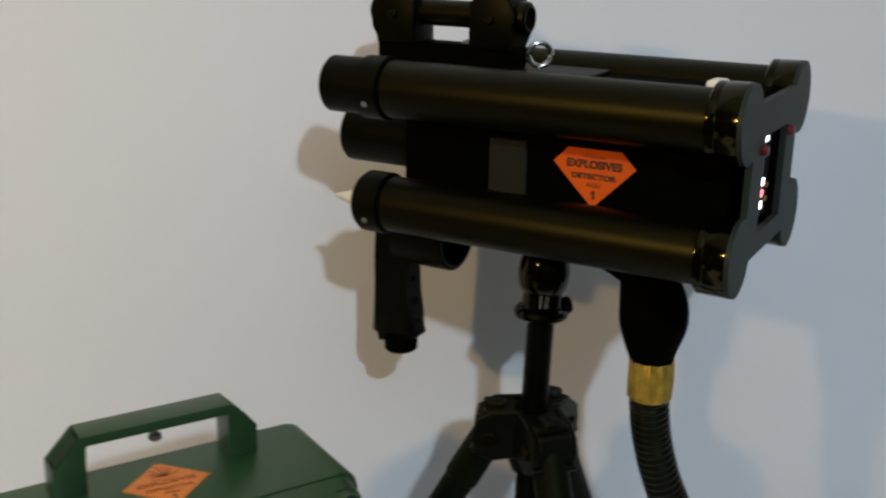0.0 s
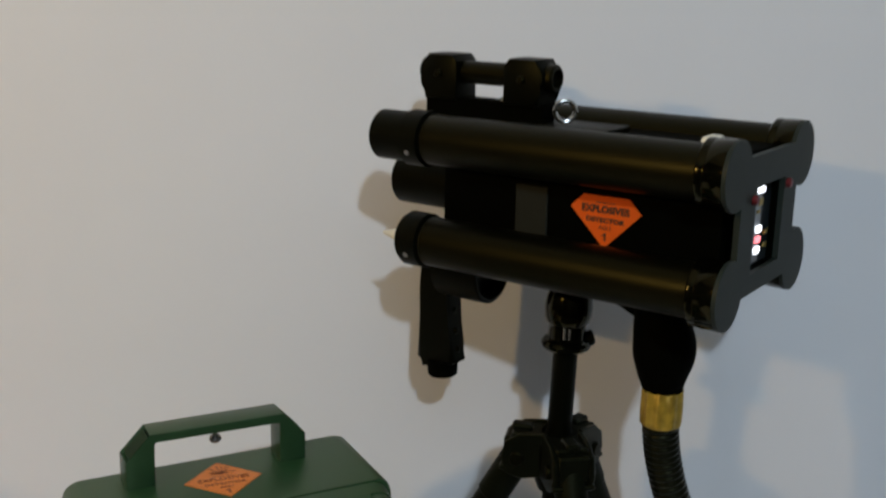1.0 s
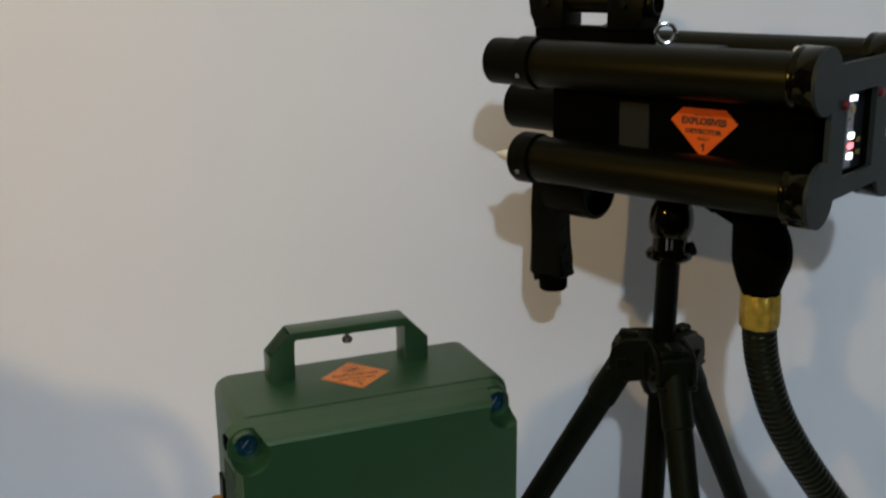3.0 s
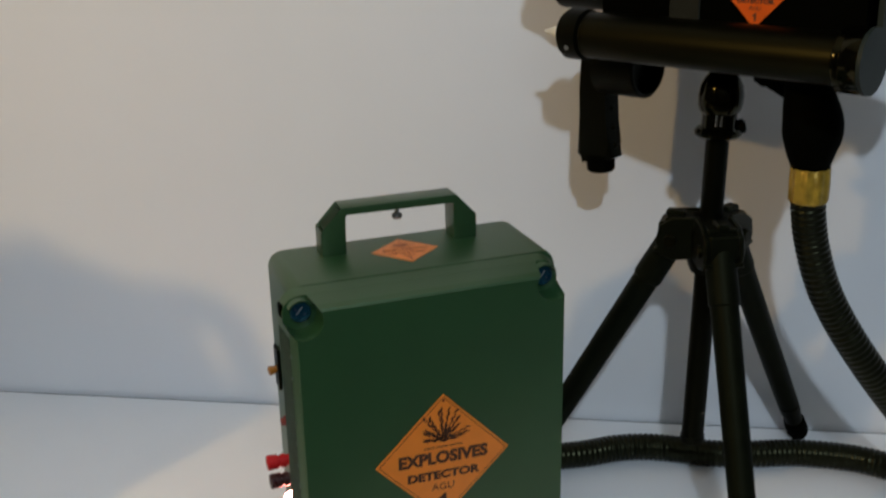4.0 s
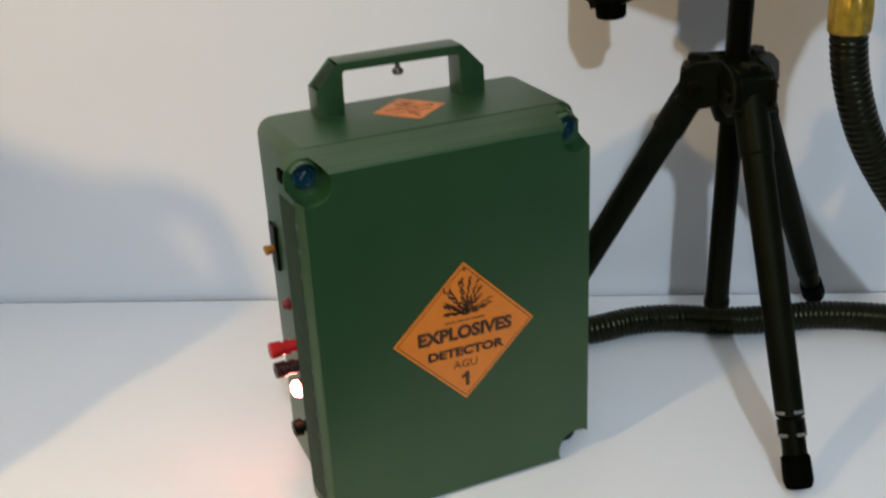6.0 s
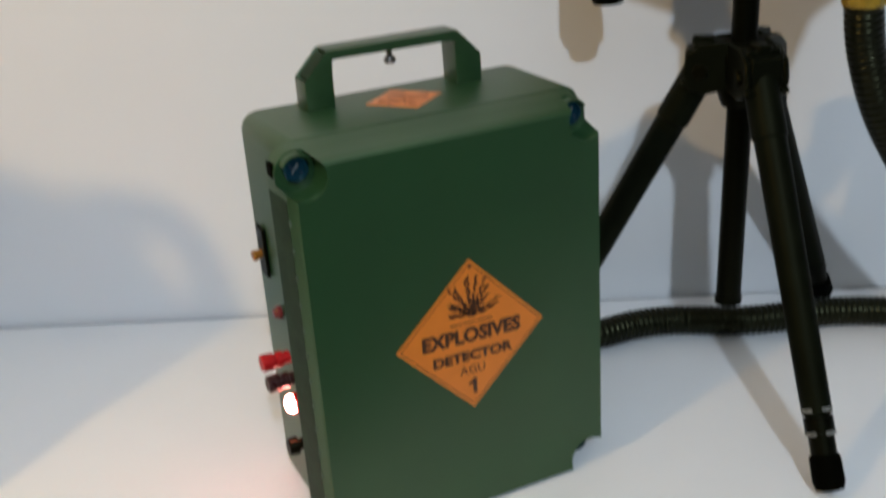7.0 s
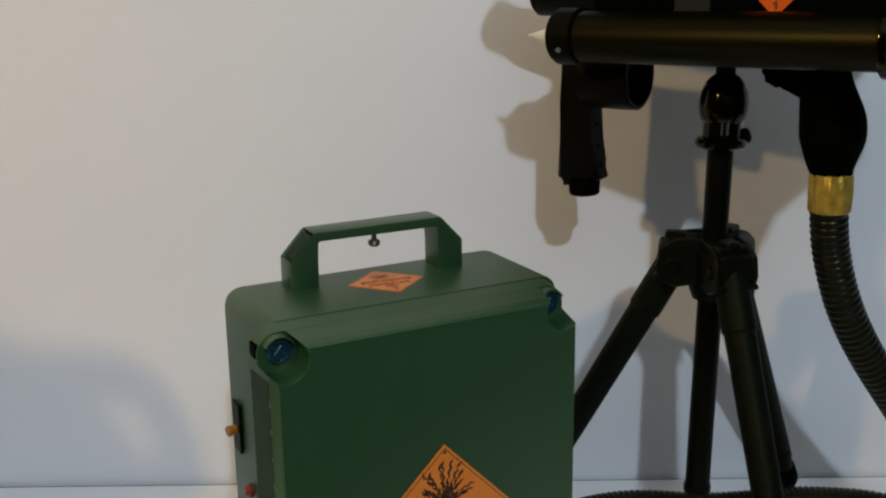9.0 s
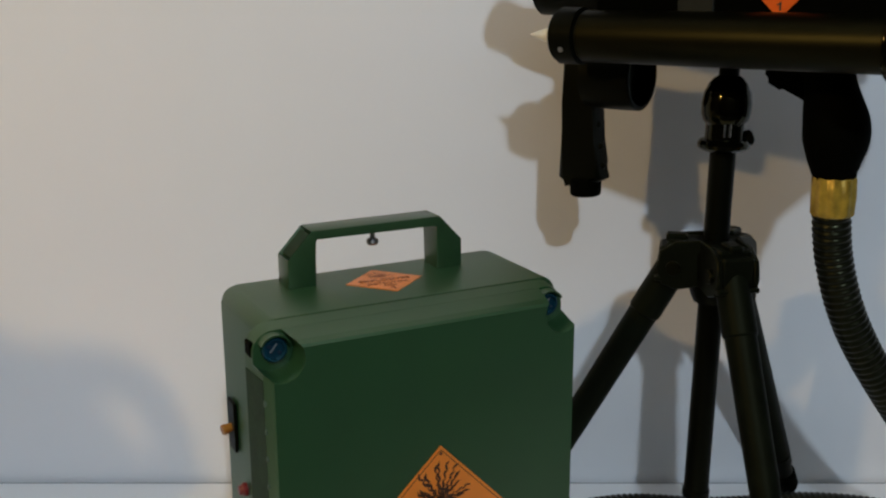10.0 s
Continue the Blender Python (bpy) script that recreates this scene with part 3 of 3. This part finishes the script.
def detector():
    det = thing("detector", FRAME, "black four-tube handheld detector with orange label, mounted on the tripod", "detector")
    r = 0.0166
    for y, z, start in ((0, 0, 0.0055), (WIDE, 0, 0.046), (0, TALL, 0.0275), (WIDE, TALL, 0.046)):
        bm = bmesh.new()
        lathe(bm, (0.0470, y, z), (1, 0, 0), [(0, r - 0.001), (0.001, r), (LONG - 0.065, r)], 48)
        tube = part("tube", bm, BLACK, det, "glossy black painted tube")
        bm = bmesh.new()
        lathe(bm, (LONG - 0.0190, y, z), (1, 0, 0), [(0, r), (0.0002, 0.0195), (0.0010, 0.0204), (0.0040, 0.0205), (0.0046, 0.0202), (0.0058, 0.0202), (0.0064, 0.0206), (0.0165, 0.0207)], 48)
        part("end_cap", bm, CAP_BLACK, tube, "glossy black end cap")
        if start < 0.04:
            bm = bmesh.new()
            lathe(bm, (start, y, z), (1, 0, 0), [(0.004, r - 0.003), (0, r - 0.0022), (0, r - 0.001), (0.001, r), (0.0445 - start, r)], 48)
            part("muzzle", bm, BLACK_SATIN, tube, "black satin tube end")
            bm = bmesh.new()
            lathe(bm, (0.0305, y, z), (1, 0, 0), [(0, r), (0.0008, r + 0.0018), (0.0150, r + 0.0018), (0.0158, r - 0.001), (0.0172, r - 0.001), (0.0175, r)], 48)
            part("tube_collar", bm, BLACK_SATIN, tube, "black tube collar")
            bm = bmesh.new()
            g = radians(205)
            lathe(bm, (0.038, y + math.cos(g) * 0.0175, z + math.sin(g) * 0.0175), (0, math.cos(g), math.sin(g)), [(0, 0.0022), (0.0012, 0.0018), (0.0016, 0.0006)], 14)
            part("collar_screw", bm, STEEL, tube)
    # barrel in the middle, and the nozzle tip behind the lower tube
    bm = bmesh.new()
    lathe(bm, (-0.0175, 0.056, -0.040), (1, 0, 0), [(0.004, 0.0150), (0, 0.0165), (0, 0.0178), (0.001, 0.0186), (0.080, 0.0186)], 48)
    part("barrel", bm, BLACK_SATIN, det, "black satin middle barrel")
    bm = bmesh.new()
    lathe(bm, (0.036, 0, TALL), (-1, 0, 0), [(0, 0.0072), (0.010, 0.0070), (0.0300, 0.0008), (0.0306, 0.0003)], 28)
    part("nozzle", bm, CONE, det, "cream pointed plastic nozzle")
    # body between the tubes
    bm = bmesh.new()
    box(bm, (0.0475, 0.0125, -0.0745), (LONG - 0.012, 0.0995, 0.0065), 0.002, 2)
    part("body", bm, BLACK_MATT, det, "black body between the tubes")
    bm = bmesh.new()
    box(bm, (0.105, 0.0108, -0.0570), (0.1285, 0.0128, -0.0235), 0.0006, 1)
    part("name_plate", bm, OLIVE, det, "blank olive-grey plate", smooth=0)
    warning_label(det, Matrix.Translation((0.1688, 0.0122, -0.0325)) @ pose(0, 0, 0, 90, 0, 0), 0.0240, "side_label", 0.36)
    # top plate, ring
    bm = bmesh.new()
    box(bm, (0.082, 0.030, 0.0060), (0.149, 0.082, 0.0105), 0.0015, 2)
    part("top_plate", bm, BLACK_SATIN, det, "black top plate")
    bm = bmesh.new()
    ring = [Vector((0.1150, 0.053, 0.0196)) + Vector((math.cos(a) * 0.0068 * 0.8, math.cos(a) * 0.0068 * 0.6, math.sin(a) * 0.0068)) for a in (2 * math.pi * k / 36 for k in range(37))]
    sweep(bm, ring, [0.0017] * 37, 10)
    rod(bm, (0.1150, 0.053, 0.0085), (0.1150, 0.053, 0.0128), 0.0020, 0.0004, 12)
    part("eye_bolt", bm, CHROME, det, "small chrome eye bolt")
    bm = bmesh.new()
    box(bm, (0.226, 0.010, 0.0130), (0.235, 0.026, 0.0185), 0.002, 2)
    part("wax_blob", bm, CONE, det)
    # sight mount: rail, two ring blocks with necks, scope tube
    bm = bmesh.new()
    box(bm, (0.006, 0.047, 0.0060), (0.1010, 0.065, 0.0225), 0.0012, 1)
    mount = part("sight_rail", bm, BLACK_MATT, det, "black sight rail")
    for x0, x1 in ((0.0055, 0.0345), (0.0725, 0.1010)):
        bm = bmesh.new()
        o = [(0.0020, 0.021), (0.0015, 0.0310), (-0.0025, 0.0365), (-0.0025, 0.0430), (0.0045, 0.0520), (0.0250, 0.0520), (0.0290, 0.0475), (0.0290, 0.021)]
        o = [(x0 + x, z) for x, z in o] if x0 < 0.03 else [(x1 - x * (0.7 if x < 0 else 1), z) for x, z in o]
        prism(bm, o, "xz", 0.0430, 0.0690, 0.0022, 2)
        blk = part("ring_block", bm, BLACK_SATIN, mount, "black scope ring block")
        bm = bmesh.new()
        a, b = (x0, x0 - 0.0055) if x0 < 0.03 else (x1, x1 + 0.0050)
        lathe(bm, (a, 0.056, 0.0395), (b - a, 0, 0), [(0, 0.0098), (0.0045, 0.0094), (0.0058, 0.0078), (0.0058, 0.0066), (0.001, 0.0060)], 26)
        part("eyepiece", bm, BLACK, blk, "black rounded eyepiece")
        for y in (0.0425, 0.0695):
            bm = bmesh.new()
            rod(bm, ((x0 + x1) / 2, y - 0.0022, 0.0385), ((x0 + x1) / 2, y + 0.0022, 0.0385), 0.0026, 0.0005, 14)
            part("block_screw", bm, BLACK, blk)
    bm = bmesh.new()
    rod(bm, (0.030, 0.056, 0.0398), (0.078, 0.056, 0.0398), 0.0079)
    part("scope_tube", bm, BLACK, mount, "black scope tube")
    bm = bmesh.new()
    lathe(bm, (0.0665, 0.056, 0.0220), (0, 0, 1), [(0, 0.0045), (0.0018, 0.0045), (0.0030, 0.0020)], 14)
    part("rail_screw", bm, STEEL, mount)
    # pistol grip with its cup
    bm = bmesh.new()
    o = [(0.0030, -0.078), (0.0030, -0.120), (0.0000, -0.1740), (0.0040, -0.1765), (0.0060, -0.1760), (0.0310, -0.1755), (0.0350, -0.1730), (0.0318, -0.1620), (0.0290, -0.1450), (0.0275, -0.1200), (0.0285, -0.078)]
    prism(bm, o, "xz", 0.0470, 0.0650, 0.0040, 3)
    gp = part("pistol_grip", bm, BLACK_SATIN, det, "black plastic pistol grip")
    bm = bmesh.new()
    lathe(bm, (0.0185, 0.056, -0.1740), (0.03, 0, -1), [(0, 0.0118), (0.0115, 0.0112), (0.0130, 0.0095)], 26)
    part("grip_plug", bm, BLACK_MATT, gp, "black plug under the grip")
    for z in (-0.1345, -0.1500, -0.1640):
        bm = bmesh.new()
        lathe(bm, (0.0278 + (-z - 0.1345) * 0.14, 0.056, z), (1, 0, 0), [(0, 0.0026), (0.0014, 0.0022), (0.0022, 0.0010)], 12)
        part("finger_stud", bm, BLACK_SATIN, gp)
    bm = bmesh.new()
    lathe(bm, (0.022, 0.056, -0.0990), (1, 0, 0), [(0, 0.0180), (0.001, 0.0235), (0.030, 0.0238), (0.0385, 0.0236), (0.0395, 0.0225), (0.0395, 0.0205), (0.028, 0.0185)], 44)
    part("cup", bm, BLACK_SATIN, det, "black open-ended cup")
    # end plate: four lobes joined by webs round a window
    bm = bmesh.new()
    e0, e1 = LONG - 0.0035, LONG
    rim, n = 0.0206, 16
    left, right, top, low = 0.0075, 0.1030, 0.0085, TALL - 0.0060
    loop = []
    for y, z, a, b in ((WIDE, 0, math.pi - math.asin(top / rim), -math.acos((right - WIDE) / rim)), (WIDE, TALL, math.acos((right - WIDE) / rim), -math.pi - math.asin((low - TALL) / rim)),
                       (0, TALL, math.asin((low - TALL) / rim), -2 * math.pi + math.acos(left / rim)), (0, 0, -math.acos(left / rim), -2 * math.pi + math.asin(top / rim))):
        loop += [(y + rim * math.cos(a + (b - a) * k / n), z + rim * math.sin(a + (b - a) * k / n)) for k in range(n + 1)]
    hole = [(0.0310, -0.0105), (0.0310, TALL + 0.0060), (0.0800, TALL + 0.0060), (0.0800, -0.0105)]
    edges = []
    for ring in (loop, hole):
        v = [bm.verts.new((e0, y, z)) for y, z in ring]
        edges += [bm.edges.new((v[i], v[(i + 1) % len(v)])) for i in range(len(v))]
    bmesh.ops.triangle_fill(bm, use_beauty=True, edges=edges)
    made = bmesh.ops.extrude_face_region(bm, geom=bm.faces[:])
    bmesh.ops.translate(bm, verts=[g for g in made["geom"] if isinstance(g, bmesh.types.BMVert)], vec=(e1 - e0, 0, 0))
    end = part("end_plate", bm, GREY_BLACK, det, "charcoal grey end plate with a display window", smooth=0.5)
    for a, b in ((0.0270, 0.0308), (0.0802, 0.0840)):
        bm = bmesh.new()
        box(bm, (LONG - 0.0125, a, TALL + 0.004), (LONG - 0.0036, b, -0.0085))
        part("window_jamb", bm, BLACK_MATT, end, "black window jamb", smooth=0)
    bm = bmesh.new()
    box(bm, (LONG - 0.0115, 0.030, TALL + 0.006), (LONG - 0.0080, 0.081, -0.0105))
    board = part("circuit_board", bm, PCB, end, "dark circuit board in the window", smooth=0)
    bm = bmesh.new()
    box(bm, (LONG - 0.0080, 0.0500, TALL + 0.0080), (LONG - 0.0062, 0.0600, -0.0130), 0.0003, 1)
    face = part("meter_face", bm, SILVER, board, "pale display strip", smooth=0)
    for y, z, w, h, mat in ((0.0555, -0.0160, 0.0095, 0.0030, LED_WHITE), (0.0560, -0.0400, 0.0066, 0.0038, LED_WHITE), (0.0556, -0.0465, 0.0066, 0.0034, LED_RED), (0.0552, -0.0530, 0.0066, 0.0038, LED_WHITE)):
        bm = bmesh.new()
        box(bm, (LONG - 0.0064, y - w / 2, z - h / 2), (LONG - 0.0048, y + w / 2, z + h / 2))
        part("display_light", bm, mat, face, "lit display segment", smooth=0)
    for y, z, w, h in ((0.0570, -0.0235, 0.006, 0.0040), (0.0545, -0.0290, 0.0045, 0.0016), (0.0700, -0.0440, 0.006, 0.0030), (0.0700, -0.0520, 0.005, 0.0025)):
        bm = bmesh.new()
        box(bm, (LONG - 0.0066, y - w / 2, z - h / 2), (LONG - 0.0055, y + w / 2, z + h / 2))
        part("contact", bm, LED_GOLD, board, smooth=0)
    for y, z in ((0.0265, -0.0170), (0.0845, -0.0150)):
        bm = bmesh.new()
        lathe(bm, (LONG - 0.0010, y, z), (1, 0, 0), [(0, 0.0030), (0.0030, 0.0030), (0.0040, 0.0022)], 16)
        part("red_button", bm, RED_DARK, end, "small dark red button")
    return det


detector()


# ---- the hose with its grip ----
def hose():
    top = FRAME @ Vector((0.1955, 0.056, -0.1800))
    ob = thing("vacuum_hose", Matrix.Identity(4), "black ribbed flexible hose hanging from detector onto the table", "hose")
    pts = [top + Vector((0, 0, 0.012)), top]
    pts += [Vector(p) for p in ((0.3764, -0.0313, 0.2668), (0.3876, -0.0343, 0.2317), (0.4043, -0.0384, 0.1994), (0.4264, -0.0458, 0.1647), (0.4555, -0.0528, 0.1256), (0.4872, -0.0657, 0.0844), (0.5268, -0.0783, 0.0460), (0.5712, -0.0921, 0.0199), (0.6154, -0.1056, 0.0126))]
    pts += [Vector((x, y, 0.0126)) for x, y in ((0.655, -0.105), (0.673, -0.080), (0.655, -0.056), (0.615, -0.050), (0.575, -0.036), (0.543, 0.000), (0.513, 0.040), (0.470, 0.069), (0.430, 0.083), (0.395, 0.098), (0.352, 0.127), (0.318, 0.138), (0.2800, 0.141), (0.2200, 0.156), (0.165, 0.178))]
    path = spline(pts, 900)
    far, radii = 0.0, []
    for i, q in enumerate(path):
        far += (q - path[i - 1]).length if i else 0
        k = (far / 0.0048) % 1.0
        radii.append(0.0113 + 0.0013 * (0.5 - 0.5 * math.cos(2 * math.pi * k)) ** 0.7)
    bm = bmesh.new()
    sweep(bm, path, radii, 20)
    part("ribbed_tube", bm, HOSE, ob, "black corrugated plastic tube", smooth=1.2)
    bm = bmesh.new()
    rnd = random.Random(3)
    n = 60
    rows = []
    for h, r in ((0.0255, 0.0124), (0.0245, 0.0134), (0.0130, 0.0138), (0.0015, 0.0135), (0.0, 0.0124)):
        rows.append([bm.verts.new(FRAME @ Vector((0.1955 + math.cos(a) * (r + rnd.uniform(-0.0003, 0.0003) + (0.0005 if 0.001 < h < 0.025 else 0.0001) * math.cos(10 * a)), 0.056 + math.sin(a) * (r + rnd.uniform(-0.0003, 0.0003) + (0.0005 if 0.001 < h < 0.025 else 0.0001) * math.cos(10 * a)), -0.1800 + h))) for a in (2 * math.pi * k / n for k in range(n))])
    for p, q in zip(rows, rows[1:]):
        for i in range(n):
            bm.faces.new((p[i], p[(i + 1) % n], q[(i + 1) % n], q[i]))
    part("tape_band", bm, GOLD, ob, "wrinkled gold tape band")
    # handle piece between detector and hose
    bm = bmesh.new()
    line = [(0.1860, -0.0760, 0.0150), (0.1870, -0.0880, 0.0155), (0.1890, -0.1000, 0.0165), (0.1915, -0.1120, 0.0190), (0.1940, -0.1230, 0.0208), (0.1945, -0.1330, 0.0205), (0.1945, -0.1430, 0.0176), (0.1950, -0.1510, 0.0148), (0.1955, -0.1560, 0.0132), (0.1955, -0.1680, 0.0128)]
    knots = spline([(x, z, r) for x, z, r in line], 48)
    sweep(bm, [FRAME @ Vector((k.x, 0.056, k.y)) for k in knots], [k.z for k in knots], 32, 1.0)
    part("hose_grip", bm, BLACK_MATT, ob, "bulbous black plastic grip piece")
    bm = bmesh.new()
    prism(bm, [(0.1490, -0.0800), (0.1490, -0.0930), (0.1540, -0.0965), (0.1580, -0.1025), (0.1640, -0.1000), (0.1690, -0.1020), (0.1740, -0.1085), (0.1900, -0.1085), (0.2020, -0.0900), (0.2020, -0.0800)], "xz", 0.0480, 0.0640, 0.0025, 2)
    bm.transform(FRAME)
    part("hook", bm, BLACK_MATT, ob, "black plastic trigger hook")
    return ob


hose()


# ---- an unseen bag-like shape, added so that its shade falls on the wall ----
def bag():
    ob = thing("unseen_shade_caster", pose(-0.489, 0.056, 0, 0, 0, 18), "unseen bag-like shape added to cast shade on the wall", "bag")
    bm = bmesh.new()
    prism(bm, [(-0.17, 0.0), (0.165, 0.0), (0.166, 0.20), (0.158, 0.29), (0.138, 0.345), (0.122, 0.376), (0.104, 0.400), (0.084, 0.422), (0.072, 0.440), (0.056, 0.463), (0.040, 0.476), (0.010, 0.495), (-0.028, 0.516), (-0.054, 0.537), (-0.11, 0.560), (-0.17, 0.570)], "xz", -0.02, 0.02, 0.008, 2)
    part("shell", bm, SEAM, ob, "dark slab cut to the shade's outline")
    bm = bmesh.new()
    sweep(bm, spline([(0.045, 0, 0.464), (0.078, 0, 0.448), (0.114, 0, 0.427), (0.149, 0, 0.402), (0.168, 0, 0.381), (0.184, 0, 0.352), (0.194, 0, 0.315), (0.190, 0, 0.265), (0.155, 0, 0.215)], 40), [0.0092 + 0.0028 * min(1.0, k / 25) for k in range(41)], 12)
    part("shade_loop", bm, SEAM, ob, "dark loop added for the shade's outer band")
    return ob


bag()
